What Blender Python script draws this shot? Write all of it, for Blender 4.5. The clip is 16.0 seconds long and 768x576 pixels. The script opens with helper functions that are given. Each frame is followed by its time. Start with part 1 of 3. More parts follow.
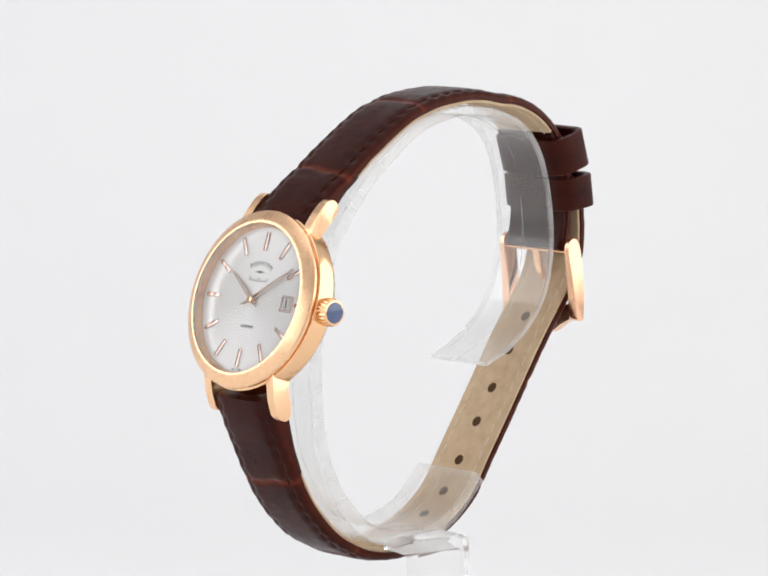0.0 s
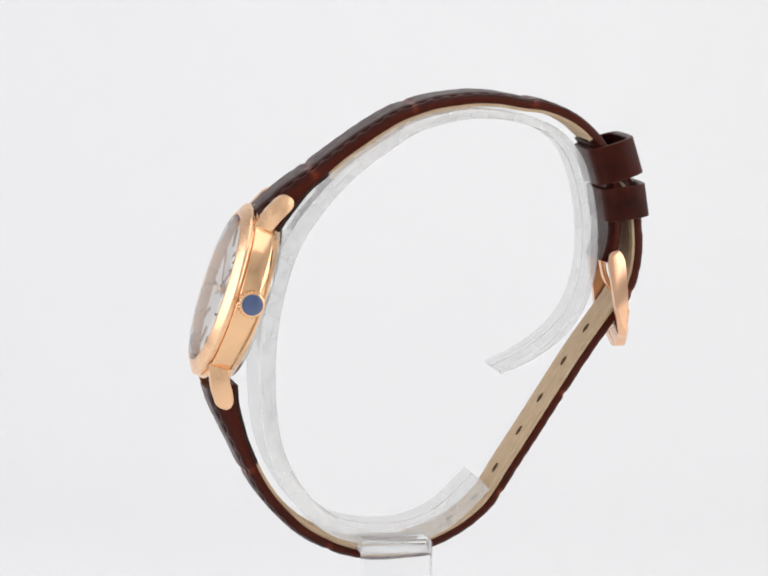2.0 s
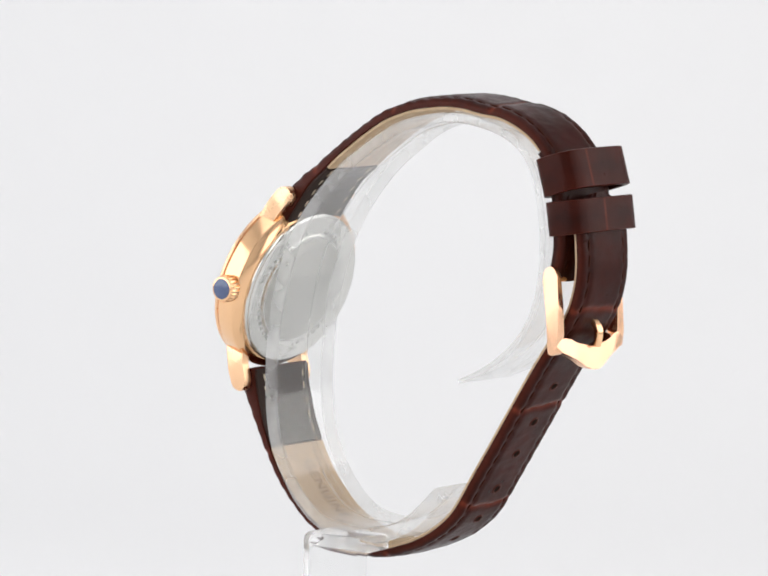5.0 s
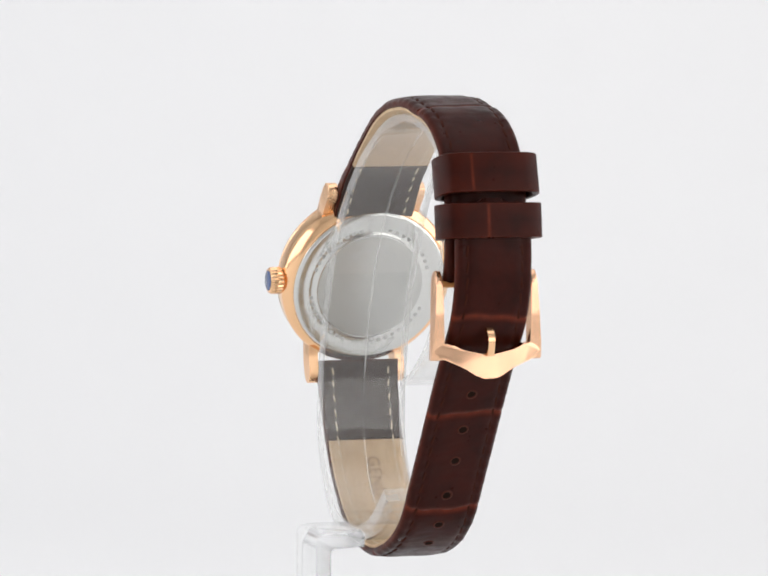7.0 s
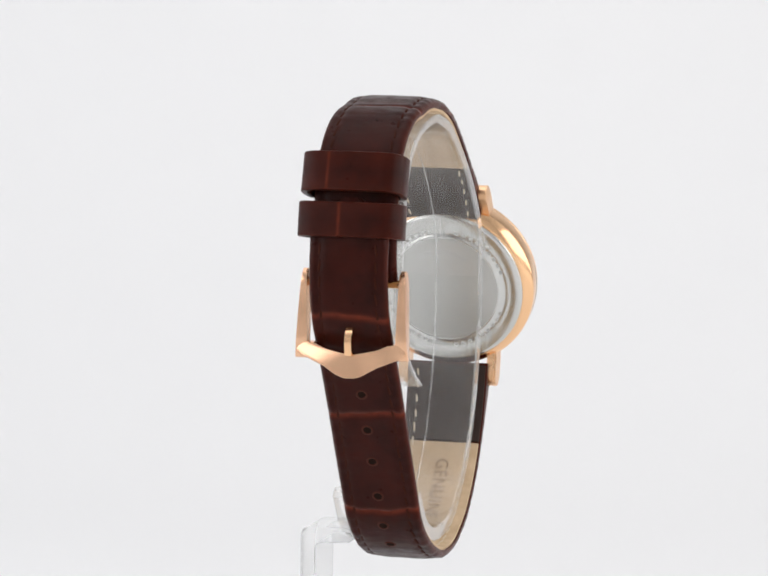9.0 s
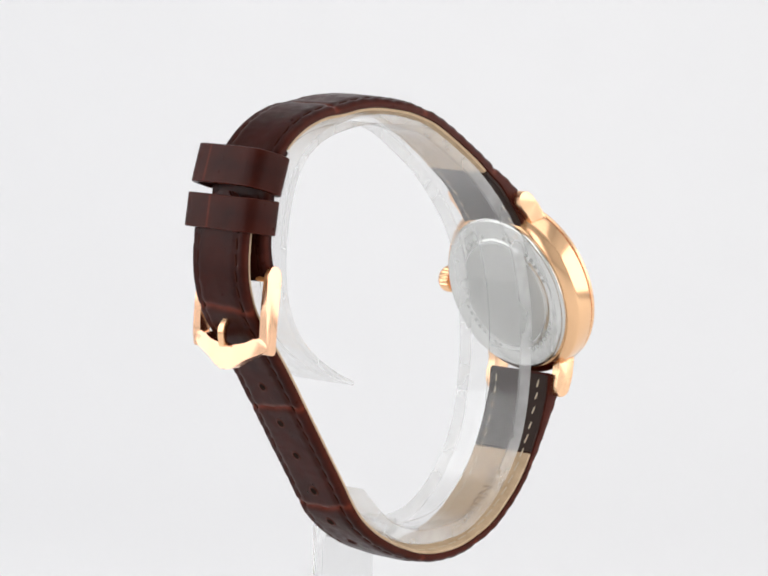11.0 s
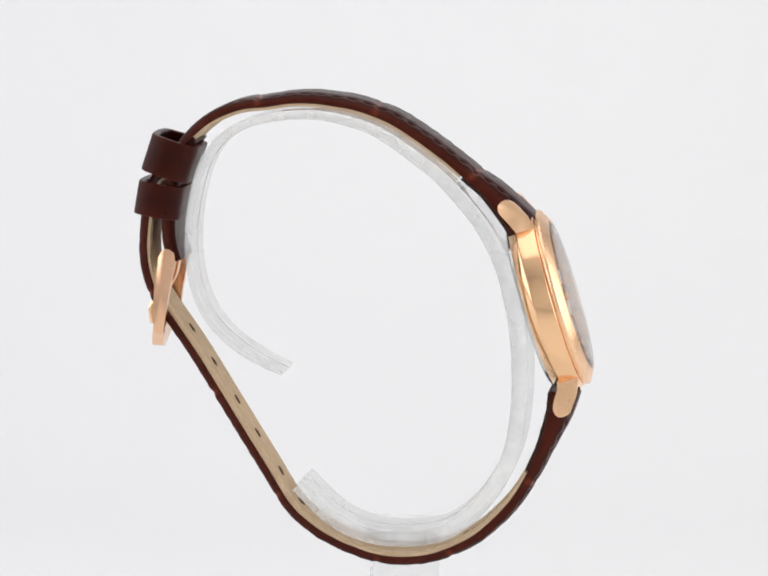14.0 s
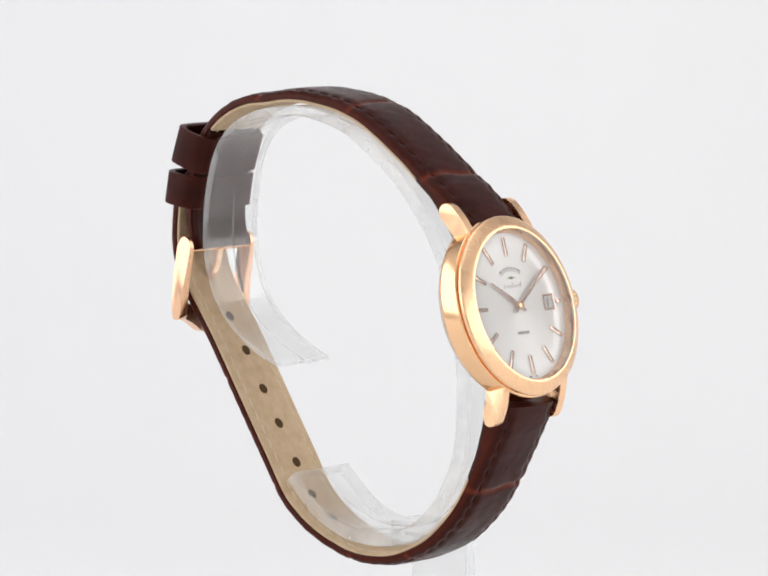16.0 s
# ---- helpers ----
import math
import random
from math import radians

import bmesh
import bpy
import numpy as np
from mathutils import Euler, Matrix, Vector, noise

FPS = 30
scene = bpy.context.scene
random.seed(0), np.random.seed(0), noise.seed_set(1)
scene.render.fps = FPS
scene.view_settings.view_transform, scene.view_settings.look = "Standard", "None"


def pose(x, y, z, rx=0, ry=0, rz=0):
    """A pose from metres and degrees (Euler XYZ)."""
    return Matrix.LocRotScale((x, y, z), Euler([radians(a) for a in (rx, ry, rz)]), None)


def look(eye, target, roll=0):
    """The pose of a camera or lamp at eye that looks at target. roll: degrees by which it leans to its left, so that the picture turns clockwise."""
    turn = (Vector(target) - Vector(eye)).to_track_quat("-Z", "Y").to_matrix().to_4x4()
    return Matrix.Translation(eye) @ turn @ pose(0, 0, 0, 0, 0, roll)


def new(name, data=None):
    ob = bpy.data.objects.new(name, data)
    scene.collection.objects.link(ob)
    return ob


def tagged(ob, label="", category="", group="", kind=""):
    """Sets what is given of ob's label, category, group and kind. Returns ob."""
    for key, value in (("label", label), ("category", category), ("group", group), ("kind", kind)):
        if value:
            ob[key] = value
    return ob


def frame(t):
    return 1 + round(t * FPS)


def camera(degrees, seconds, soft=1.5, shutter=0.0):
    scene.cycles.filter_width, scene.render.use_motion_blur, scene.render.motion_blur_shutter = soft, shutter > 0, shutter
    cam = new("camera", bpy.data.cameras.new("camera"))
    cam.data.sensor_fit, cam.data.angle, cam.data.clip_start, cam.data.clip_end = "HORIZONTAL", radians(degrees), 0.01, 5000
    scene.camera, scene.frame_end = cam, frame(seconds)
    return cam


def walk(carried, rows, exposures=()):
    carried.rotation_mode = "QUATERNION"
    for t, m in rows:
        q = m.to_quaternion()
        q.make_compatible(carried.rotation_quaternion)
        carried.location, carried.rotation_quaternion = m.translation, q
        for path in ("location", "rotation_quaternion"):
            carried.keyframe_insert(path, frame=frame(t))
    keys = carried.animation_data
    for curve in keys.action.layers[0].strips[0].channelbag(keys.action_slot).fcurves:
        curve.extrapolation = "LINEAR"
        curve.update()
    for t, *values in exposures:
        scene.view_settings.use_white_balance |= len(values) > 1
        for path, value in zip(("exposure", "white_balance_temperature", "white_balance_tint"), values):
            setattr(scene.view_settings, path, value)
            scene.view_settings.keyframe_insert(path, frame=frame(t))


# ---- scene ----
# ---- camera: fixed on a tripod, a long lens, looking slightly down at a turntable ----
DIST, BASE = 0.65, 0.032            # metres: camera to the turntable's axis, top of the turntable
EYE_Z = BASE + 0.1365
cam = camera(10.08, 16.0, soft=1.9)
AIM = Euler((radians(90 - 6.127), 0, radians(0.133))).to_matrix() @ Vector((0, 0, -1))
EYE = Vector((0, -DIST, EYE_Z))
STILL = look(EYE, EYE + AIM, 0.812)
walk(cam, [(0.0, STILL), (16.0, STILL)], exposures=[(0.0, 0.0), (16.0, 0.0)])

TURN_0, TURN_RATE = 42.5, -16.3      # degrees at the start, degrees per second


# ---- light: a white light tent with softboxes above and at both sides ----
world = bpy.data.worlds.new("studio")
scene.world = world
world.use_nodes = True
world.node_tree.nodes["Background"].inputs[0].default_value = (0.9, 0.95, 1.0, 1)
world.node_tree.nodes["Background"].inputs[1].default_value = 0.3


def softbox(name, eye, target, sx, sy, watts, color):
    data = bpy.data.lights.new(name, "AREA")
    data.shape, data.size, data.size_y, data.energy, data.color = "RECTANGLE", sx, sy, watts, color
    ob = new(name, data)
    ob.matrix_world = look(eye, target)
    return ob


softbox("softbox_top", (0, 0.05, 1.02), (0, 0.05, 0), 1.0, 0.9, 2.6, (0.985, 0.99, 1.0))
softbox("softbox_left", (-0.63, -0.30, 0.32), (0, -0.30, 0.27), 1.2, 0.5, 3.1, (0.97, 0.983, 1.0))
softbox("softbox_right", (0.63, -0.30, 0.32), (0, -0.30, 0.27), 1.2, 0.5, 3.25, (1.0, 0.982, 0.96))


# ---- materials ----
def material(name, color=(0.8, 0.8, 0.8), rough=0.5, metal=0.0, spec=0.5):
    m = bpy.data.materials.new(name)
    m.use_nodes = True
    b = m.node_tree.nodes["Principled BSDF"]
    b.inputs["Base Color"].default_value = (*color, 1)
    b.inputs["Roughness"].default_value = rough
    b.inputs["Metallic"].default_value = metal
    b.inputs["Specular IOR Level"].default_value = spec
    return m, m.node_tree, b


def noise_node(nt, scale, detail=3.0, rough=0.55, space="Object", stretch=None):
    tc = nt.nodes.new("ShaderNodeTexCoord")
    n = nt.nodes.new("ShaderNodeTexNoise")
    n.inputs["Scale"].default_value = scale
    n.inputs["Detail"].default_value = detail
    n.inputs["Roughness"].default_value = rough
    if stretch:
        mp = nt.nodes.new("ShaderNodeMapping")
        mp.inputs["Scale"].default_value = stretch
        nt.links.new(tc.outputs[space], mp.inputs["Vector"])
        nt.links.new(mp.outputs[0], n.inputs["Vector"])
    else:
        nt.links.new(tc.outputs[space], n.inputs["Vector"])
    return n.outputs["Fac"]


def ramp(nt, fac, stops):
    r = nt.nodes.new("ShaderNodeValToRGB")
    el = r.color_ramp.elements
    while len(el) < len(stops):
        el.new(0.5)
    for e, (p, c) in zip(el, stops):
        e.position, e.color = p, (*c, 1) if len(c) == 3 else c
    nt.links.new(fac, r.inputs["Fac"])
    return r.outputs["Color"]


def rough_range(nt, b, fac, lo, hi):
    mr = nt.nodes.new("ShaderNodeMapRange")
    mr.inputs["From Min"].default_value, mr.inputs["From Max"].default_value = 0.3, 0.7
    mr.inputs["To Min"].default_value, mr.inputs["To Max"].default_value = lo, hi
    nt.links.new(fac, mr.inputs["Value"])
    nt.links.new(mr.outputs["Result"], b.inputs["Roughness"])


def bump(nt, b, fac, strength, dist):
    n = nt.nodes.new("ShaderNodeBump")
    n.inputs["Strength"].default_value, n.inputs["Distance"].default_value = strength, dist
    nt.links.new(fac, n.inputs["Height"])
    nt.links.new(n.outputs["Normal"], b.inputs["Normal"])


def leather_material():
    m, nt, b = material("brown_leather", rough=0.42, spec=0.10)
    base = ramp(nt, noise_node(nt, 260, 4), [(0.3, (0.022, 0.0034, 0.0019)), (0.7, (0.040, 0.0058, 0.0030))])
    wear = nt.nodes.new("ShaderNodeAttribute")
    wear.attribute_name = "wear"
    patch = ramp(nt, noise_node(nt, 900, 3), [(0.25, (0.55, 0.55, 0.55)), (0.7, (1, 1, 1))])
    mul = nt.nodes.new("ShaderNodeMath")
    mul.operation = "MULTIPLY"
    nt.links.new(wear.outputs["Fac"], mul.inputs[0])
    nt.links.new(patch, mul.inputs[1])
    mix = nt.nodes.new("ShaderNodeMix")
    mix.data_type = "RGBA"
    mix.inputs["B"].default_value = (0.15, 0.027, 0.012, 1)
    nt.links.new(mul.outputs[0], mix.inputs["Factor"])
    nt.links.new(base, mix.inputs["A"])
    nt.links.new(mix.outputs["Result"], b.inputs["Base Color"])
    fine = noise_node(nt, 2600, 5, 0.6)
    rough_range(nt, b, noise_node(nt, 700, 3), 0.27, 0.42)
    bump(nt, b, fine, 0.16, 0.00015)
    return m


def beige_material():
    m, nt, b = material("beige_lining", rough=0.75, spec=0.3)
    nt.links.new(ramp(nt, noise_node(nt, 500, 5), [(0.3, (0.50, 0.355, 0.22)), (0.7, (0.62, 0.46, 0.30))]), b.inputs["Base Color"])
    bump(nt, b, noise_node(nt, 3000, 4), 0.3, 0.0001)
    return m


def metal_material(name, color, lo, hi, brushed=0.0):
    m, nt, b = material(name, color, lo, 1.0)
    rough_range(nt, b, noise_node(nt, 350, 4), lo, hi)
    if brushed:
        bump(nt, b, noise_node(nt, 1500, 2, stretch=(1, 8, 1)), brushed, 0.00004)
    return m


def clear_material(name, veil, tint):
    """Clear moulded plastic: see-through, slightly cloudy, glossy."""
    m = bpy.data.materials.new(name)
    m.use_nodes = True
    nt = m.node_tree
    nt.nodes.clear()
    out = nt.nodes.new("ShaderNodeOutputMaterial")
    tr = nt.nodes.new("ShaderNodeBsdfTransparent")
    tr.inputs["Color"].default_value = (*tint, 1)
    df = nt.nodes.new("ShaderNodeBsdfDiffuse")
    df.inputs["Color"].default_value = (0.95, 0.95, 0.95, 1)
    tl = nt.nodes.new("ShaderNodeBsdfTranslucent")
    tl.inputs["Color"].default_value = (0.97, 0.97, 0.965, 1)
    cloud = nt.nodes.new("ShaderNodeMixShader")
    nt.links.new(df.outputs[0], cloud.inputs[1])
    nt.links.new(tl.outputs[0], cloud.inputs[2])
    body = nt.nodes.new("ShaderNodeMixShader")
    vr = nt.nodes.new("ShaderNodeMapRange")
    vr.inputs["From Min"].default_value, vr.inputs["From Max"].default_value = 0.3, 0.7
    vr.inputs["To Min"].default_value, vr.inputs["To Max"].default_value = veil * 0.6, veil * 1.4
    nt.links.new(noise_node(nt, 120, 3), vr.inputs["Value"])
    nt.links.new(vr.outputs["Result"], body.inputs[0])
    nt.links.new(tr.outputs[0], body.inputs[1])
    nt.links.new(cloud.outputs[0], body.inputs[2])
    gl = nt.nodes.new("ShaderNodeBsdfGlossy")
    gl.inputs["Roughness"].default_value = 0.06
    lw = nt.nodes.new("ShaderNodeLayerWeight")
    pw = nt.nodes.new("ShaderNodeMath")
    pw.operation = "POWER"
    pw.inputs[1].default_value = 3.6
    nt.links.new(lw.outputs["Facing"], pw.inputs[0])
    fr = nt.nodes.new("ShaderNodeMath")
    fr.operation = "MULTIPLY_ADD"
    fr.inputs[1].default_value, fr.inputs[2].default_value = 0.9, 0.03
    nt.links.new(pw.outputs[0], fr.inputs[0])
    top = nt.nodes.new("ShaderNodeMixShader")
    nt.links.new(fr.outputs[0], top.inputs[0])
    nt.links.new(body.outputs[0], top.inputs[1])
    nt.links.new(gl.outputs[0], top.inputs[2])
    nt.links.new(top.outputs[0], out.inputs["Surface"])
    return m


def foot_material():
    """Solid cast acrylic with a slight cloudiness."""
    m, nt, b = material("cast_acrylic", (0.985, 0.99, 0.99), 0.10)
    b.inputs["Transmission Weight"].default_value = 1.0
    b.inputs["IOR"].default_value = 1.14
    df = nt.nodes.new("ShaderNodeBsdfDiffuse")
    df.inputs["Color"].default_value = (0.9, 0.9, 0.9, 1)
    mix = nt.nodes.new("ShaderNodeMixShader")
    out = nt.nodes["Material Output"]
    mr = nt.nodes.new("ShaderNodeMapRange")
    mr.inputs["To Min"].default_value, mr.inputs["To Max"].default_value = 0.09, 0.18
    nt.links.new(noise_node(nt, 150, 3), mr.inputs["Value"])
    nt.links.new(mr.outputs["Result"], mix.inputs[0])
    nt.links.new(b.outputs[0], mix.inputs[1])
    nt.links.new(df.outputs[0], mix.inputs[2])
    nt.links.new(mix.outputs[0], out.inputs["Surface"])
    return m


def pane_material():
    m = bpy.data.materials.new("watch_glass")
    m.use_nodes = True
    nt = m.node_tree
    nt.nodes.clear()
    out = nt.nodes.new("ShaderNodeOutputMaterial")
    mix = nt.nodes.new("ShaderNodeMixShader")
    tr = nt.nodes.new("ShaderNodeBsdfTransparent")
    gl = nt.nodes.new("ShaderNodeBsdfGlossy")
    fr = nt.nodes.new("ShaderNodeFresnel")
    fr.inputs["IOR"].default_value = 1.58
    gl.inputs["Roughness"].default_value = 0.02
    tr.inputs["Color"].default_value = (0.985, 0.985, 0.985, 1)
    nt.links.new(fr.outputs[0], mix.inputs[0])
    nt.links.new(tr.outputs[0], mix.inputs[1])
    nt.links.new(gl.outputs[0], mix.inputs[2])
    nt.links.new(mix.outputs[0], out.inputs["Surface"])
    return m


def paper_material(name, a, c, rough=0.8):
    m, nt, b = material(name, a, rough, spec=0.2)
    nt.links.new(ramp(nt, noise_node(nt, 2.2, 3), [(0.3, a), (0.7, c)]), b.inputs["Base Color"])
    bump(nt, b, noise_node(nt, 900, 3), 0.05, 0.0002)
    return m


def dial_material():
    m, nt, b = material("silver_sunray_dial", (0.96, 0.95, 0.94), 0.42, 0.28)
    b.inputs["Anisotropic"].default_value = 0.75
    tg = nt.nodes.new("ShaderNodeTangent")
    tg.direction_type, tg.axis = "RADIAL", "Z"
    nt.links.new(tg.outputs[0], b.inputs["Tangent"])
    tc = nt.nodes.new("ShaderNodeTexCoord")
    gr = nt.nodes.new("ShaderNodeTexGradient")
    gr.gradient_type = "RADIAL"
    nt.links.new(tc.outputs["Object"], gr.inputs["Vector"])
    nz = nt.nodes.new("ShaderNodeTexNoise")
    nz.noise_dimensions = "1D"
    nz.inputs["Scale"].default_value = 140
    nt.links.new(gr.outputs["Fac"], nz.inputs["W"])
    rough_range(nt, b, nz.outputs["Fac"], 0.34, 0.5)
    return m


LEATHER = leather_material()
BEIGE = beige_material()
DARK_LINING = material("dark_lining", (0.030, 0.016, 0.012), 0.65, 0.0, 0.25)[0]
THREAD = material("brown_thread", (0.042, 0.010, 0.005), 0.85, 0.0, 0.1)[0]
PALE_THREAD = material("cream_thread", (0.62, 0.52, 0.38), 0.8)[0]
GOLD = metal_material("polished_rose_gold", (0.92, 0.575, 0.325), 0.10, 0.20)
BRUSHED = metal_material("brushed_rose_gold", (0.92, 0.585, 0.35), 0.24, 0.32, 0.04)
ROSE = metal_material("pale_rose_metal", (0.74, 0.56, 0.48), 0.16, 0.26)
BUCKLE = metal_material("satin_rose_gold", (0.87, 0.53, 0.335), 0.16, 0.28)
STEEL = metal_material("polished_steel", (0.64, 0.64, 0.62), 0.12, 0.25)
STEEL_SATIN = metal_material("satin_steel", (0.52, 0.52, 0.50), 0.30, 0.42, 0.1)
ACRYLIC = clear_material("clear_acrylic", 0.06, (0.992, 0.994, 0.992))
ACRYLIC_FOOT = foot_material()
ACRYLIC_EDGE = clear_material("cut_acrylic_edge", 0.28, (0.985, 0.988, 0.985))
PANE = pane_material()
DIAL = dial_material()
INK = material("black_print", (0.03, 0.03, 0.035), 0.6)[0]
INK_GREEN = material("green_print", (0.10, 0.16, 0.06), 0.6)[0]
ENGRAVED = material("engraved_mark", (0.55, 0.55, 0.54), 0.5, 0.8)[0]
EMBOSS = material("embossed_beige", (0.30, 0.20, 0.12), 0.8)[0]
# near-black colour painted in for the shade inside each hole
HOLE_DARK = material("hole_shade", (0.012, 0.006, 0.004), 0.95, 0.0, 0.05)[0]
# brown of the disc that stands for the hole's dark inside on the lining
HOLE_BROWN = material("lining_hole_disc", (0.085, 0.048, 0.024), 0.9, 0.0, 0.1)[0]
RIM = material("pressed_leather_rim", (0.060, 0.013, 0.007), 0.5, 0.0, 0.12)[0]
CARD = material("date_card", (0.62, 0.60, 0.59), 0.6)[0]
BLUE = material("blue_film", (0.055, 0.09, 0.21), 0.22, 0.0, 0.9)[0]
BACKDROP = paper_material("white_paper", (0.87, 0.868, 0.875), (0.89, 0.888, 0.893))
TENT = paper_material("white_fabric", (0.85, 0.85, 0.86), (0.88, 0.88, 0.88))
SCUFF = material("scuff", (0.76, 0.76, 0.78), 0.8)[0]
DISC = paper_material("white_lacquer", (0.84, 0.84, 0.85), (0.87, 0.87, 0.87), 0.3)

MM = 0.001


def part(name, bm, mat, parent=None, label="", smooth=True, mats=()):
    """Links a bmesh built in millimetres as one mesh object."""
    bmesh.ops.recalc_face_normals(bm, faces=bm.faces)
    bmesh.ops.scale(bm, vec=(MM, MM, MM), verts=bm.verts)
    me = bpy.data.meshes.new(name)
    bm.to_mesh(me)
    bm.free()
    for x in (mat, *mats):
        me.materials.append(x)
    if smooth:
        me.shade_smooth()
        me.set_sharp_from_angle(angle=radians(38))
    ob = new(name, me)
    if parent:
        ob.parent = parent
    return tagged(ob, label)


def catmull(pts, step):
    """A smooth curve through the points, resampled at even steps."""
    p = [np.array(q, float) for q in pts]
    p = [2 * p[0] - p[1]] + p + [2 * p[-1] - p[-2]]
    dense = []
    for i in range(1, len(p) - 2):
        for k in range(16):
            t = k / 16
            dense.append(0.5 * (2 * p[i] + (p[i + 1] - p[i - 1]) * t + (2 * p[i - 1] - 5 * p[i] + 4 * p[i + 1] - p[i + 2]) * t * t
                                + (3 * p[i] - p[i - 1] - 3 * p[i + 1] + p[i + 2]) * t ** 3))
    dense.append(p[-2])
    d = np.array(dense)
    for _ in range(6):                       # ease out small kinks
        d[1:-1] = 0.25 * d[:-2] + 0.5 * d[1:-1] + 0.25 * d[2:]
    s = np.concatenate([[0], np.cumsum(np.hypot(*np.diff(d, axis=0).T))])
    n = max(2, int(s[-1] / step))
    q = np.linspace(0, s[-1], n + 1)
    return q, np.stack([np.interp(q, s, d[:, 0]), np.interp(q, s, d[:, 1])], 1)


class Band:
    """A curve in the watch's side plane with an outward normal: place(s, y, h) is a point h off the curve."""

    def __init__(self, pts, side, step=0.35):
        self.s, self.p = catmull(pts, step)
        t = np.gradient(self.p, axis=0)
        t /= np.hypot(*t.T)[:, None]
        self.n = side * np.stack([-t[:, 1], t[:, 0]], 1)
        self.length = self.s[-1]

    def place(self, s, y, h):
        x, z = (np.interp(s, self.s, self.p[:, k]) for k in (0, 1))
        nx, nz = (np.interp(s, self.s, self.n[:, k]) for k in (0, 1))
        return Vector((x + nx * h, y, z + nz * h))

    def frame_at(self, s, y, h):
        """Axes: along the band, across it, outwards."""
        a = (self.place(s + 0.1, y, h) - self.place(s - 0.1, y, h)).normalized()
        o = (self.place(s, y, h + 1) - self.place(s, y, h)).normalized()
        c = o.cross(a)
        m = Matrix((a, c, o)).transposed().to_4x4()
        m.translation = self.place(s, y, h)
        return m

    def nearest(self, x, z):
        return float(self.s[np.argmin(np.hypot(self.p[:, 0] - x, self.p[:, 1] - z))])


def skin(rings, closed=True, caps=True, wear=None):
    """A mesh through rings of points."""
    bm = bmesh.new()
    layer = bm.verts.layers.float.new("wear") if wear else None
    rows = []
    for i, r in enumerate(rings):
        row = []
        for j, c in enumerate(r):
            v = bm.verts.new(c)
            if wear:
                v[layer] = wear[i][j]
            row.append(v)
        rows.append(row)
    n = len(rows[0])
    for a, c in zip(rows, rows[1:]):
        for j in range(n if closed else n - 1):
            k = (j + 1) % n
            bm.faces.new((a[j], a[k], c[k], c[j]))
    if caps:
        bm.faces.new(rows[0])
        bm.faces.new(rows[-1])
    return bm


def lathe(profile, seg=96, m=None, closed=False):
    """Revolves (radius, height) about the z axis."""
    bm = bmesh.new()
    rows = []
    for r, h in profile:
        if r < 1e-6:
            rows.append([bm.verts.new((0, 0, h))] * seg)
        else:
            rows.append([bm.verts.new((r * math.cos(2 * math.pi * k / seg), r * math.sin(2 * math.pi * k / seg), h)) for k in range(seg)])
    pairs = list(zip(rows, rows[1:])) + ([(rows[-1], rows[0])] if closed else [])
    for a, c in pairs:
        for k in range(seg):
            j = (k + 1) % seg
            vs = []
            for v in (a[k], a[j], c[j], c[k]):
                if v not in vs:
                    vs.append(v)
            if len(vs) > 2:
                bm.faces.new(vs)
    if m is not None:
        bmesh.ops.transform(bm, matrix=m, verts=bm.verts)
    return bm


def prism(poly, lo, hi, axes, bevel=0.0, seg=2):
    """A polygon (a, b) drawn out from lo to hi; axes(a, b, h) gives the point."""
    bm = bmesh.new()
    a = [bm.verts.new(axes(p, q, lo)) for p, q in poly]
    c = [bm.verts.new(axes(p, q, hi)) for p, q in poly]
    bm.faces.new(a)
    bm.faces.new(c)
    for i in range(len(poly)):
        j = (i + 1) % len(poly)
        bm.faces.new((a[i], a[j], c[j], c[i]))
    if bevel:
        bmesh.ops.bevel(bm, geom=list(bm.edges), offset=bevel, segments=seg, affect="EDGES", profile=0.5, clamp_overlap=True)
    return bm


def box(sx, sy, sz, m=None, bevel=0.0):
    bm = prism([(-sx / 2, -sy / 2), (sx / 2, -sy / 2), (sx / 2, sy / 2), (-sx / 2, sy / 2)], -sz / 2, sz / 2, lambda a, b, h: (a, b, h), bevel)
    if m is not None:
        bmesh.ops.transform(bm, matrix=m, verts=bm.verts)
    return bm


def rounded(pts, r, n=4):
    """Rounds a polygon's corners."""
    out = []
    for i, p in enumerate(pts):
        p, a, c = Vector(p), Vector(pts[i - 1]), Vector(pts[(i + 1) % len(pts)])
        k = min(r, (a - p).length * 0.45, (c - p).length * 0.45)
        s, e = p + (a - p).normalized() * k, p + (c - p).normalized() * k
        for j in range(n + 1):
            t = j / n
            out.append(tuple((1 - t) ** 2 * s + 2 * t * (1 - t) * p + t * t * e))
    return out


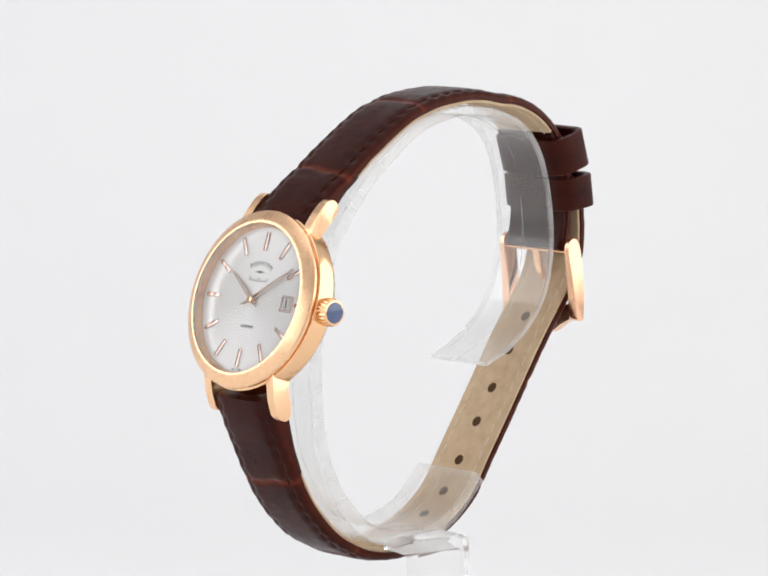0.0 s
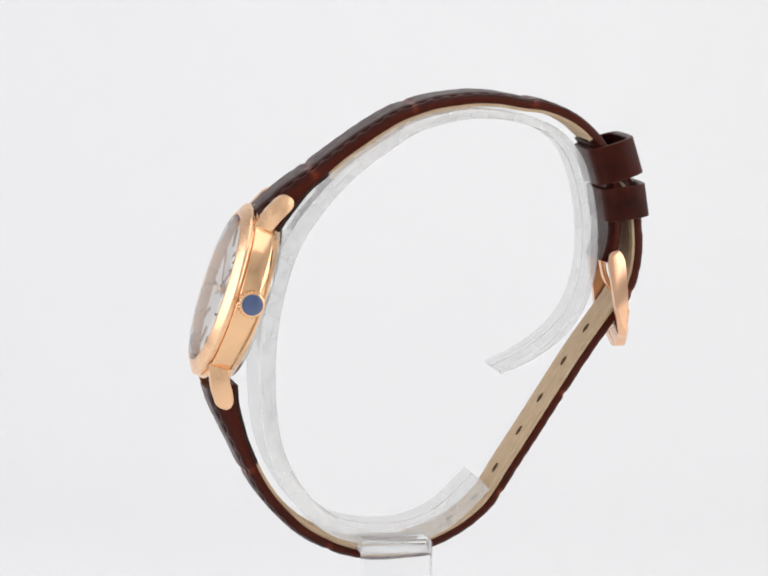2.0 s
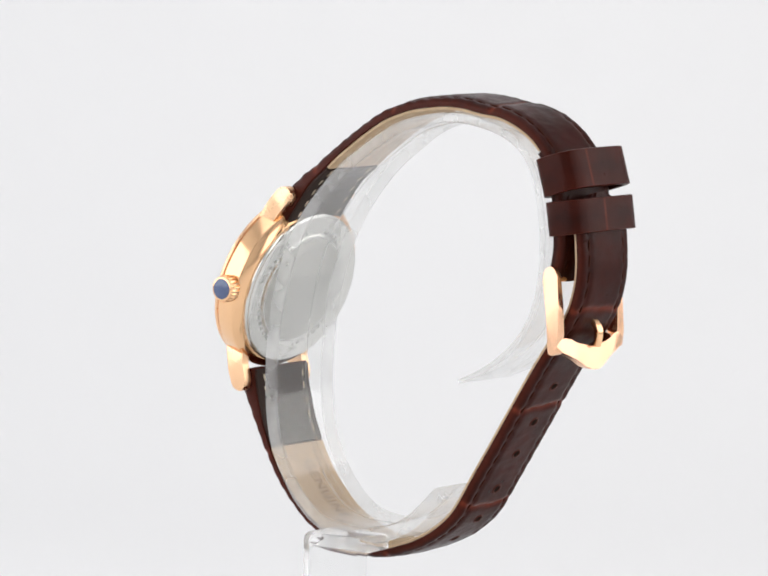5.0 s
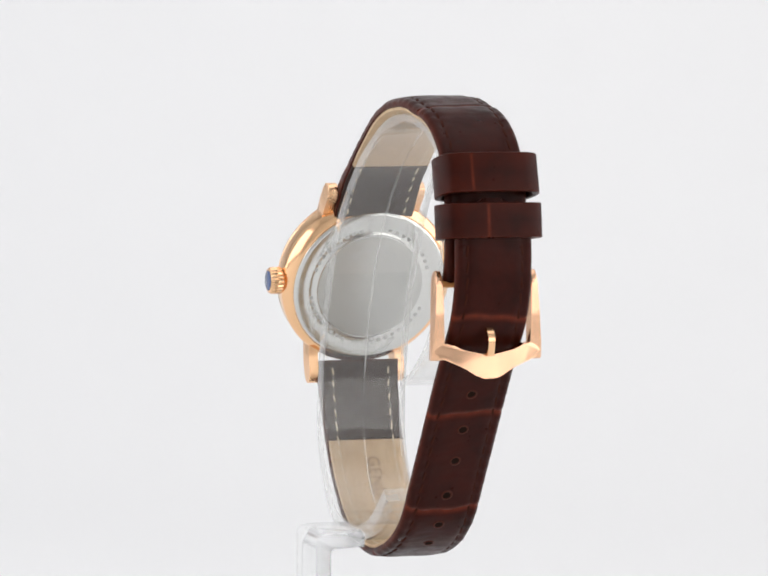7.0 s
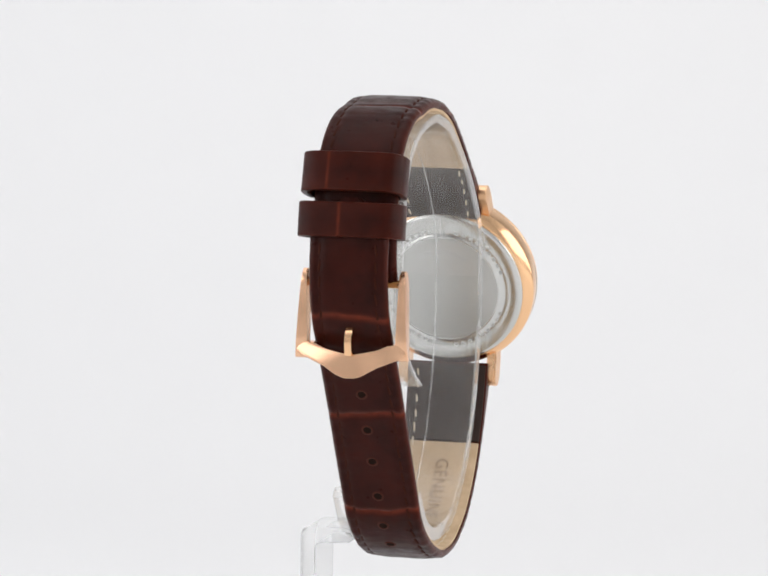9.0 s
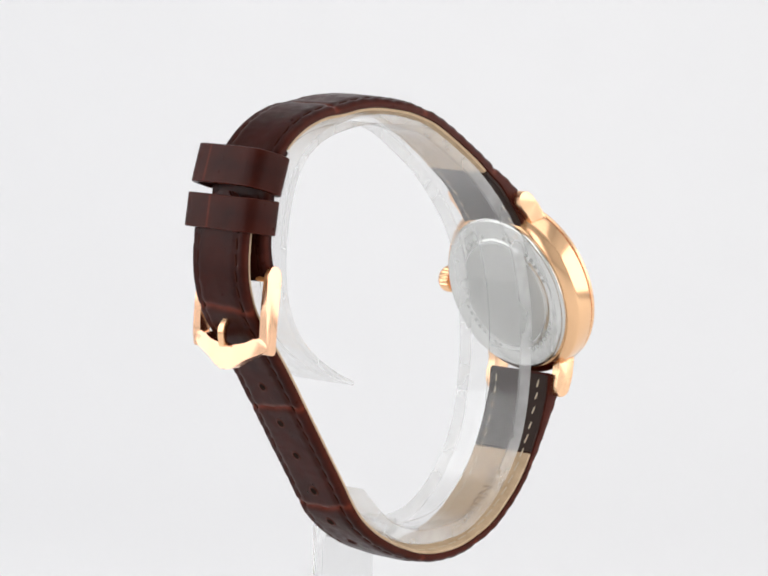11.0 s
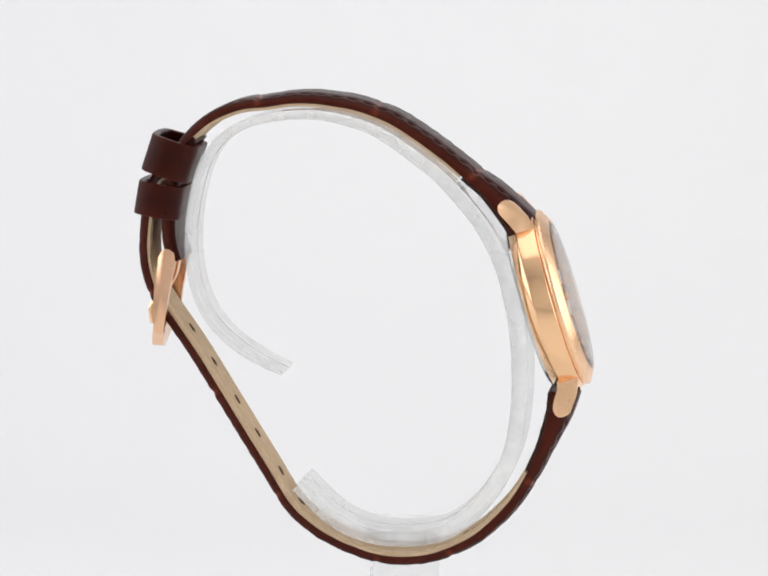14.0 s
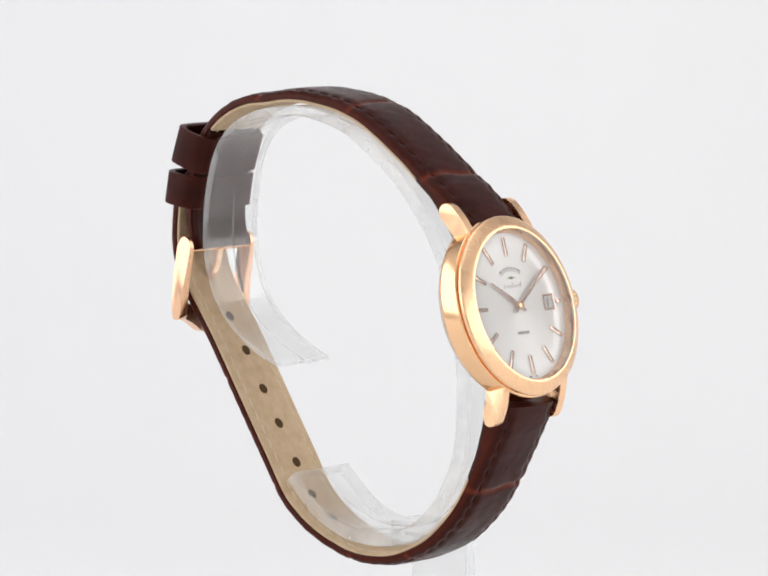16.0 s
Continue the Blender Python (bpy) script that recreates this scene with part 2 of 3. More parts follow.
# ---- the setting: a seamless paper sweep in a white tent ----
def setting():
    M = 1000
    prof = [(-1.3 * M, 0), (0.35 * M, 0)]
    for k in range(1, 17):
        a = math.pi / 2 * k / 16
        prof.append(((0.35 + 0.35 * math.sin(a)) * M, 0.35 * (1 - math.cos(a)) * M))
    prof.append((0.70 * M, 1.06 * M))
    rings = [[(-0.7 * M, y, z), (0.7 * M, y, z)] for y, z in prof]
    bm = skin(rings, closed=False, caps=False)
    ob = part("backdrop", bm, BACKDROP)
    mod = ob.modifiers.new("thickness", "SOLIDIFY")
    mod.thickness, mod.offset = 0.003, -1
    tagged(ob, "seamless white paper sweep behind and under the turntable", "backdrop", kind="structure")
    for name, sx, sy, sz, at, mat, label in (
            ("wall_left", 20, 2060, 1100, (-712, -290, 530), TENT, "white fabric side of the light tent"),
            ("wall_right", 20, 2060, 1100, (712, -290, 530), TENT, "white fabric side of the light tent"),
            ("wall_back", 1444, 20, 1100, (0, 752, 530), TENT, "white fabric back of the light tent"),
            ("wall_front", 1444, 20, 1100, (0, -1332, 530), TENT, "white fabric front of the light tent behind the camera"),
            ("ceiling", 1444, 2100, 20, (0, -290, 1092), TENT, "white fabric top of the light tent")):
        ob = part(name, box(sx, sy, sz, Matrix.Translation(at)), mat)
        tagged(ob, label, "ceiling" if name == "ceiling" else "wall", kind="structure")


setting()


def backdrop_mark():
    """A faint scuff on the curve of the paper."""
    bm = lathe([(0, 0.10), (0.6, 0.09), (1.0, 0.05), (1.2, 0)], 14, pose(0, 0, 0, 34.5, 0, 0) @ Matrix.Diagonal((1.5, 1.0, 1, 1)) @ Matrix.Rotation(0.5, 4, "Z"))
    ob = part("scuff", bm, SCUFF, bpy.data.objects["backdrop"])
    ob.location = (0.0892, 0.5478, 0.0610)


backdrop_mark()


def turntable():
    bm = lathe([(0, 0), (57, 0), (58.5, 0.4), (60, 2), (60, 28), (58, 31), (57, 31.6), (56, 31.9), (0, 32)], 96)
    ob = part("turntable", bm, DISC)
    return tagged(ob, "round white lacquered turntable under the display stand", "turntable")


TABLE = turntable()


# ---- clear display stand: an open cuff on a bent foot ----
RING = [(16.0, 53.8), (20.7, 55.8), (25.4, 59.2), (28.6, 63.3), (30.4, 68.5), (30.9, 74.0), (30.4, 79.9), (28.9, 85.7), (26.3, 89.7), (22.6, 92.2),
        (17.5, 93.7), (11.7, 94.2), (6.6, 93.5), (1.5, 91.9), (-4.3, 88.3), (-8.6, 85.1), (-12.9, 80.7), (-16.5, 75.9), (-19.0, 70.4), (-20.8, 63.0),
        (-21.4, 54.9), (-21.0, 47.5), (-19.8, 42.0), (-17.6, 37.5), (-14.6, 33.5), (-10.9, 30.4), (-7.2, 28.9), (-1.3, 28.3), (3.9, 29.0), (9.1, 31.5), (14.4, 36.5)]
RING_HALF = 6.3


def ring_y(z):
    """The cuff leans a little: its top lies further from the crown side than its bottom."""
    return 1.0 + 3.2 * (z - 30) / 64


def display_stand():
    stand = new("display_stand")
    stand.location = (0, 0, BASE)
    tagged(stand, "clear acrylic open cuff stand with a bent foot", "display stand")
    band = Band(RING, -1, 0.5)
    rings = []
    for s in band.s:
        w, c = RING_HALF, 0.2
        wide = float(np.interp(s / band.length, (0, 0.25, 0.45, 0.75, 1.0), (0, 0, 1.0, 1.0, 0.4)))
        slim = float(np.interp(s / band.length, (0, 0.15, 0.25, 0.42, 0.55, 1.0), (0, 0.6, 1.3, 1.3, 0, 0)))
        t = float(np.interp(s / band.length, (0, 0.03, 0.35, 0.6, 0.9, 1.0), (0.6, 0.9, 1.4, 2.6, 2.3, 2.2)))
        sec = [(-w + c, 0), (w - c, 0), (w, -c), (w, -t + c), (w - c, -t), (0.12, -t), (0, -t - 0.12), (-0.12, -t), (-w + c, -t), (-w, -t + c), (-w, -c)]
        yc = ring_y(band.place(s, 0, 0).z)
        rings.append([band.place(s, yc + y - (wide * (w - y) + slim * (w + y)) / (2 * w), h - 0.35) for y, h in sec])
    bm = skin(rings)
    bm.normal_update()
    for f in bm.faces:
        f.material_index = 1 if abs(f.normal.y) > 0.6 or len(f.verts) > 4 else 0
    part("cuff", bm, ACRYLIC, stand, mats=(ACRYLIC_EDGE,))
    # the foot: a tab beside the cuff that bends down into a post
    y1, y0, t = ring_y(30) - RING_HALF - 0.06, -13.0, 2.2
    top = 30.5
    prof = [(y1, top), (y0 + 1.2, top), (y0 + 0.35, top - 0.35), (y0, top - 1.2), (y0, 0.05), (y0 + t, 0.05), (y0 + t, top - t - 0.6), (y0 + t + 0.6, top - t), (y1, top - t)]
    part("foot", prism(prof, -6.3, 4.1, lambda a, b, h: (h, a, b), 0.2), ACRYLIC_FOOT, stand, "cloudy clear acrylic foot")
    return stand


STAND = display_stand()

# ---- the watch ----
WATCH = new("wristwatch")
WATCH.location = (0, 0, BASE)
tagged(WATCH, "rose gold wristwatch with silver dial and brown leather strap", "wristwatch")

UPPER = [(-20.7, 77.8), (-19.1, 79.5), (-15.7, 82.65), (-12.9, 84.65), (-10.6, 86.4), (-7.9, 88.4), (-4.3, 90.9), (-0.7, 93.1), (2.2, 94.3), (5.1, 95.2), (8.0, 95.7),
         (11.6, 96.1), (15.3, 96.0), (18.9, 95.4), (21.8, 95.1), (24.8, 94.2), (27.7, 92.7), (30.0, 90.8), (31.9, 88.5), (33.1, 85.9), (33.7, 82.9),
         (34.0, 79.2), (34.2, 75.6), (33.8, 72.6), (33.1, 70.4)]
LOWER = [(-27.5, 52.1), (-26.75, 49.3), (-25.4, 46.2), (-23.5, 42.2), (-22.0, 39.3), (-19.7, 35.6), (-16.8, 32.3), (-13.8, 29.7), (-10.1, 27.7), (-7.1, 26.6), (-4.2, 26.1),
         (-0.9, 26.0), (2.1, 26.4), (4.7, 27.2), (7.6, 28.3), (11.5, 30.5), (15.3, 33.9), (18.9, 39.5), (22.5, 45.1), (26.1, 50.8), (29.6, 56.3),
         (32.9, 61.0), (35.8, 65.2), (37.2, 69.2), (37.6, 72.6), (37.5, 75.6), (37.2, 78.5), (36.7, 81.8), (36.2, 83.4)]
STRAP_Y = 2.6


def strap(name, pts, side, half, pad, creases, dark_to, label, tip=False, fold=0.2):
    """One strap: padded leather with cross creases, its lining and its rows of stitches."""
    band = Band(pts, side)
    length = band.length
    marks = [(band.nearest(x, z), k) for k, (x, z) in enumerate(creases)]
    cols = np.concatenate([[-1.0, -0.985, -0.95], np.linspace(-0.9, 0.9, 25), [0.95, 0.985, 1.0]])
    rings, wear = [], []
    def thick(s):
        return 1.35 + 0.85 * max(0.0, 1 - s / 15) + 1.0 * max(0.0, 1 - s / 9)

    def width(s):
        w = half(s)
        if tip and length - s < 5.0:
            w *= max(0.3, math.sqrt(max(0.0, 1 - (1 - (length - s) / 5.0) ** 2)))
        return w

    def height(s, u):
        a = abs(u)
        h = pad(s) * (1 - a ** 4) - 0.5 * max(0, (a - 0.88) / 0.12) ** 2
        h -= 0.20 * math.exp(-((a - 0.72) / 0.05) ** 2) + 0.12 * min(1.0, max(0.0, (a - 0.70) / 0.06))
        g = 0.0
        for c, k in marks:
            off = 0.35 * math.sin(2.3 * u + 1.7 * k) + 0.12 * math.sin(7 * u + k)
            g = max(g, math.exp(-((s - c - off) / 0.42) ** 2))
        h -= 0.30 * g * (1 - 0.4 * a)
        h -= 0.09 * min(1.0, 0.2 + pad(s) / 0.6) * math.cos(2 * math.pi * (s - 1.6) / 2.35) * min(1.0, max(0.0, (a - 0.55) / 0.17)) * (1 if a < 0.9 else 0.6)
        h += 0.05 * noise.noise(Vector((s * 0.45, u * 2.2, 3.0 * side)))
        h += 0.03 * noise.noise(Vector((s * 1.2, u * 3, 7.0))) + 0.012 * noise.noise(Vector((s * 3.5, u * 9, 2.0)))
        return h, g

    for s in band.s:
        w = width(s)
        ring, row = [], []
        for u in cols:
            h, g = height(s, u)
            ring.append(band.place(s, STRAP_Y + u * w, h))
            row.append(0.9 * g + 0.35 * max(0, (abs(u) - 0.93) / 0.07))
        for u in (1.0, 0.97, -0.97, -1.0):
            ring.append(band.place(s, STRAP_Y + u * w, -thick(s) + (0.12 if abs(u) == 1 else 0)))
            row.append(0.25)
        rings.append(ring)
        wear.append(row)
    ob = part(name, skin(rings, wear=wear), LEATHER, WATCH, label)

    # lining, dark near the case and beige beyond
    def lining(lo, hi, mat, lab, nm, deep=0.46):
        rr = []
        for s in [x for x in band.s if lo <= x <= hi]:
            w = width(s) * 0.96
            rr.append([band.place(s, STRAP_Y + y * w, h) for y, h in ((-1, -thick(s)), (1, -thick(s)), (1, -thick(s) - deep * 0.8), (0.97, -thick(s) - deep), (-0.97, -thick(s) - deep), (-1, -thick(s) - deep * 0.8))])
        return part(nm, skin(rr), mat, ob, lab)
    lining(0.3, dark_to - 0.02, DARK_LINING, "dark brown leather end of the lining", "lining_end")
    lining(dark_to, length - fold, BEIGE, "smooth beige leather lining", "lining")
    if fold > 1:
        lining(length - fold + 0.02, length, LEATHER, "leather folded back round the buckle bar", "folded_end", 0.8)

    # stitches: brown outside, cream inside
    st = box(1.7, 0.34, 0.26, None, 0.1)
    st_out = part("stitch", st, THREAD, ob)
    st_in = part("stitch", box(1.5, 0.26, 0.12, None, 0.04), PALE_THREAD, ob)
    data_out, data_in = st_out.data, st_in.data
    first_out, first_in = st_out, st_in
    s = 1.6
    while s < length - (3.5 if tip else 1.5):
        for sgn in (-1, 1):
            u = 0.72 * sgn
            h = height(s, u)[0]
            for lst in (0, 1):
                m = band.frame_at(s, STRAP_Y + u * width(s), h + 0.05 if lst == 0 else -thick(s) - 0.47)
                m = m @ pose(0, 0, 0, 0, 0, 7 * sgn)
                m.translation *= MM
                if lst == 0:
                    o, first_out = (first_out or new("stitch", data_out)), None
                else:
                    o, first_in = (first_in or new("stitch", data_in)), None
                o.parent = ob
                o.matrix_basis = m
        s += 2.35
    return ob, band, thick, height


half_up = lambda s: 6.35 - 0.25 * min(1, s / 60)
half_lo = lambda s: 6.35 - 0.65 * min(1, s / 55)
pad_up = lambda s: 0.55 + 0.55 * max(0, 1 - s / 9) - 0.45 * min(1, max(0, s - 20) / 35)
pad_lo = lambda s: 0.55 + 0.45 * max(0, 1 - s / 9) - 0.45 * min(1, max(0, s - 12) / 35)
S_UP, B_UP, T_UP, H_UP = strap("upper_strap", UPPER, 1, half_up, pad_up,
                               [(-13.0, 85.2), (2.3, 94.4), (20.0, 95.2)], 12.2, "dark brown crocodile-grain padded leather strap", fold=21.0)
S_LO, B_LO, T_LO, H_LO = strap("lower_strap", LOWER, -1, half_lo, pad_lo,
                               [(-22.0, 39.3), (-10.0, 27.7), (1.5, 26.3), (16.1, 35.8), (25.8, 51.2), (35.6, 66.5)], 13.0,
                               "dark brown crocodile-grain leather strap with punched holes", tip=True)


def strap_holes():
    # nothing is cut: flat discs on both faces carry the holes' darkness as colour
    data_o = data_i = rim = None
    for x, z in ((31.1, 59.6), (27.7, 54.4), (24.3, 49.0), (21.0, 44.0), (17.2, 38.6), (13.2, 34.0), (9.0, 30.6)):
        s = B_LO.nearest(x + 0.9, z - 0.5)
        for lst in (0, 1):
            h = H_LO(s, 0)[0] + 0.0 if lst == 0 else -T_LO(s) - 0.46
            m = B_LO.frame_at(s, STRAP_Y, h)
            m.translation *= MM
            if lst == 0:
                if data_o is None:
                    o = part("hole_disc", lathe([(0, 0.02), (0.6, 0.02), (0.66, -0.05)], 24), HOLE_DARK, S_LO)
                    data_o = o.data
                else:
                    o = new("hole_disc", data_o)
            else:
                if data_i is None:
                    o = part("hole_disc", lathe([(0, -0.03), (0.6, -0.03), (0.72, -0.05), (0.80, -0.05), (0.86, 0.02), (0.86, 0.1)], 24), HOLE_BROWN, S_LO)
                    data_i = o.data
                else:
                    o = new("hole_disc", data_i)
            o.parent = S_LO
            o.matrix_basis = m
            if lst == 0:
                if rim is None:
                    e = part("hole_rim", lathe([(0.58, -0.05), (0.60, 0.04), (0.70, 0.09), (0.84, 0.06), (0.95, -0.05)], 28), RIM, S_LO)
                    rim = e.data
                else:
                    e = new("hole_rim", rim)
                e.parent = S_LO
                e.matrix_basis = m


strap_holes()


def lining_word():
    cu = bpy.data.curves.new("word", "FONT")
    cu.body = "GENUINE"
    cu.size, cu.extrude, cu.align_x, cu.align_y = 2.9, 0.03, "LEFT", "CENTER"
    cu.space_character = 1.1
    tmp = new("word", cu)
    bpy.context.view_layer.update()
    me = bpy.data.meshes.new_from_object(tmp.evaluated_get(bpy.context.evaluated_depsgraph_get()))
    bpy.data.objects.remove(tmp)
    bm = bmesh.new()
    bm.from_mesh(me)
    bmesh.ops.triangulate(bm, faces=bm.faces)
    s0 = 16.1
    for v in bm.verts:      # wrap the word round the lining
        s = s0 + v.co.x * 0.95
        v.co = B_LO.place(s, STRAP_Y + 0.6 + v.co.y, -T_LO(s) - 0.47 + v.co.z)
    part("stamped_word", bm, EMBOSS, S_LO, "word stamped into the lining", smooth=False)


lining_word()


def keeper(cx, cz, nx, nz, half_t, half_l, half_y, crease, label):
    """A leather loop round both straps."""
    n = Vector((nx, 0, nz)).normalized()
    d = Vector((n.z, 0, -n.x))
    c = Vector((cx, STRAP_Y - 0.1, cz))
    loops = []
    for off in (0.0, -1.0):
        a, t = half_y + off, half_t + off
        loops.append(rounded([(-a, -t), (a, -t), (a, t), (-a, t)], 4.2 + off * 0.8, 9))
    cut = len(loops[0]) * 3 // 4          # the straight outer side lies between the last two corners
    lines = [0.0] * cut
    for n_loop in range(2):
        a, e = Vector(loops[n_loop][cut - 1]), Vector(loops[n_loop][cut])
        fill = []
        for k in range(1, 24):
            t = k / 24
            fill.append(tuple(a.lerp(e, t) + Vector((0, 0.45 * t * (1 - t)))))
            if n_loop == 0:
                lines.append(0.75 if abs(t - crease) < 0.03 else 0.0)
        loops[n_loop][cut:cut] = fill
    out, inn = loops
    lines += [0.0] * (len(out) - len(lines))
    rings, wear = [], []
    L = half_l
    for o, i, mark in zip(out, inn, lines):
        o, i = Vector(o), Vector(i)
        sec = []
        for q, e in ((o, -L + 0.25), (o, 0.0), (o, L - 0.25), (o * 0.985 + i * 0.015, L - 0.08), (o * 0.8 + i * 0.2, L), (i * 0.8 + o * 0.2, L), (i, L - 0.2),
                     (i, -L + 0.2), (i * 0.8 + o * 0.2, -L), (o * 0.8 + i * 0.2, -L), (o * 0.985 + i * 0.015, -L + 0.08)):
            sec.append(c + Vector((0, 1, 0)) * q.x + n * q.y + d * e)
        rings.append(sec)
        wear.append([max(mark, 0.12), mark, max(mark, 0.12), 0.3, 0.2, 0.2, 0, 0, 0.2, 0.2, 0.3])
    rings.append(rings[0])
    wear.append(wear[0])
    bm = skin(rings, caps=False, wear=wear)
    bmesh.ops.remove_doubles(bm, verts=bm.verts, dist=0.001)
    return part("keeper_loop", bm, LEATHER, WATCH, label)


keeper(33.05, 86.15, 0.955, 0.295, 3.65, 2.85, 7.55, 0.88, "wide brown leather keeper loop")
keeper(34.6, 79.9, 0.985, 0.15, 3.45, 2.5, 7.7, 0.62, "narrow brown leather keeper loop near the buckle")


def buckle():
    ob = None
    side = rounded([(31.9, 72.4), (33.3, 73.0), (34.3, 71.7), (34.8, 66.9), (34.9, 62.5), (34.6, 60.0), (33.3, 60.0), (32.7, 65.4), (31.7, 70.9)], 0.7, 3)
    bar = rounded([(-5.6, 60.9), (-5.1, 62.4), (-3.0, 62.5), (-1.2, 61.6), (2.7, 60.8), (6.6, 61.6), (8.5, 62.5), (10.4, 62.4), (10.8, 60.9), (9.4, 60.2),
                   (6.6, 59.1), (4.2, 57.7), (2.6, 57.4), (1.0, 57.7), (-1.2, 59.1), (-3.8, 60.2)], 0.5, 2)

    def bar_axes(a, b, h):   # the bar bows outwards in its middle
        return (h + 0.5 - 0.012 * (a - 2.6) ** 2 + 0.10 * (60 - b), a, b)
    ob = part("buckle", prism(bar, 33.6, 35.2, bar_axes, 0.5, 3), BUCKLE, WATCH, "polished rose gold pin buckle")
    for y in (-1, 1):
        def axes(a, b, h, y=y):
            f = (72.5 - b) / 12            # the arms widen towards the bar
            return (a, STRAP_Y + y * (7.15 + 0.15 * f + h * (0.65 + 0.95 * f)), b)
        part("buckle_arm", prism(side, -0.55, 0.6, axes, 0.28), BUCKLE, ob)
    m = Matrix.Translation((32.7, STRAP_Y, 70.9)) @ pose(0, 0, 0, 90)
    part("pin_bar", lathe([(0, -7.0), (0.6, -7.0), (0.6, 7.0), (0, 7.0)], 20, m), GOLD, ob)
    path = [(32.4, 70.6), (33.0, 68.0), (34.6, 65.4), (36.2, 63.6), (36.3, 62.2), (36.0, 60.9)]
    band = Band(path, 1, 0.4)
    rings = [[band.place(s, STRAP_Y + y, h) for y, h in ((-0.55, -0.4), (0.55, -0.4), (0.65, 0), (0.5, 0.4), (-0.5, 0.4), (-0.65, 0))] for s in band.s]
    part("buckle_tongue", skin(rings), GOLD, ob, "rose gold buckle tongue")


buckle()

# the case: x towards three o'clock, y towards twelve, z out of the dial
TILT = radians(17.6)
NRM, TOP = Vector((-math.cos(TILT), 0, math.sin(TILT))), Vector((math.sin(TILT), 0, math.cos(TILT)))
CASE_M = Matrix((Vector((0, -1, 0)), TOP, NRM)).transposed().to_4x4()
CASE_M.translation = (-25.3, 2.9, 66.3)


def case():
    part("case", lathe([(11.0, -4.5), (12.3, -4.45), (12.6, -4.35), (13.3, -3.5), (13.5, -3.28), (13.6, -3.08), (13.62, -2.9), (13.62, -0.42), (13.58, -0.30), (13.5, -0.24), (13.22, -0.22),
                               (13.12, -0.14), (13.1, 0.02), (11.0, 0.02)], 160, CASE_M, closed=True),
                GOLD, WATCH, "polished rose gold round watch case")
    part("bezel", lathe([(12.0, 0.03), (13.2, 0.03), (13.38, 0.07), (13.44, 0.15), (13.44, 0.50), (13.38, 0.62), (13.24, 0.72), (11.9, 1.48), (11.72, 1.56), (11.5, 1.6), (11.36, 1.56), (11.28, 1.44), (11.02, 0.06), (11.02, -0.0), (12.0, -0.0)], 160, CASE_M, closed=True),
         BRUSHED, WATCH, "satin rose gold bezel")
    part("crystal", lathe([(0, 1.98), (6, 1.95), (9.5, 1.88), (10.7, 1.82), (11.05, 1.74), (11.22, 1.58), (11.24, 1.3)], 96, CASE_M), PANE, WATCH, "clear domed watch glass")
    # steel back
    back = part("case_back", lathe([(0, -5.15), (8.6, -5.15), (8.8, -5.1), (9.0, -4.95), (9.9, -4.9), (10.2, -4.95), (11.6, -5.0), (12.0, -4.9), (12.2, -4.7), (12.22, -4.35), (0, -4.35)], 128, CASE_M),
                STEEL, WATCH, "polished steel screwless case back")
    part("back_plate", lathe([(0, -5.21), (8.3, -5.21), (8.4, -5.17), (8.4, -5.12), (0, -5.12)], 96, CASE_M), STEEL_SATIN, back, "satin steel centre of the case back")
    for k in range(6):
        a = radians(90 + (k - 2.5) * 13)
        m = CASE_M @ Matrix.Translation((6.2 * math.cos(a), 6.2 * math.sin(a), -5.23)) @ Matrix.Rotation(a - math.pi / 2, 4, "Z")
        part("engraved_bar", box(0.85, 0.8, 0.04, m), ENGRAVED, back)
    for k in range(46):
        if k % 12 in (9, 10, 11):
            continue
        a = radians(205 + k * 7.2)
        m = CASE_M @ Matrix.Translation((9.45 * math.cos(a), 9.45 * math.sin(a), -4.94)) @ Matrix.Rotation(a - math.pi / 2, 4, "Z")
        part("engraved_bar", box(0.62, 0.5, 0.03, m), ENGRAVED, back)


case()


def lugs():
    up = rounded([(-22.5, 75.4), (-21.9, 77.0), (-20.2, 79.2), (-18.4, 81.0), (-17.2, 81.3), (-16.1, 80.5), (-16.2, 79.3), (-18.0, 77.5), (-19.6, 75.6)], 0.5, 3)
    lo = rounded([(-28.7, 56.4), (-28.2, 52.3), (-27.3, 49.6), (-25.6, 49.1), (-24.8, 50.1), (-24.9, 51.7), (-25.5, 53.5), (-25.0, 56.4)], 0.7, 3)
    for prof in (up, lo):
        for y in (-1, 1):
            part("lug", prism(prof, 6.45, 8.0, lambda a, b, h, y=y: (a, 2.4 + y * h * 0.97, b), 0.13), BRUSHED, WATCH, "rose gold strap lug")
    for x, z in ((-17.9, 79.4), (-26.2, 51.0)):
        part("spring_bar", lathe([(0, -6.6), (0.55, -6.6), (0.55, 6.6), (0, 6.6)], 16, Matrix.Translation((x, 2.4, z)) @ pose(0, 0, 0, 90)), STEEL, WATCH)


lugs()


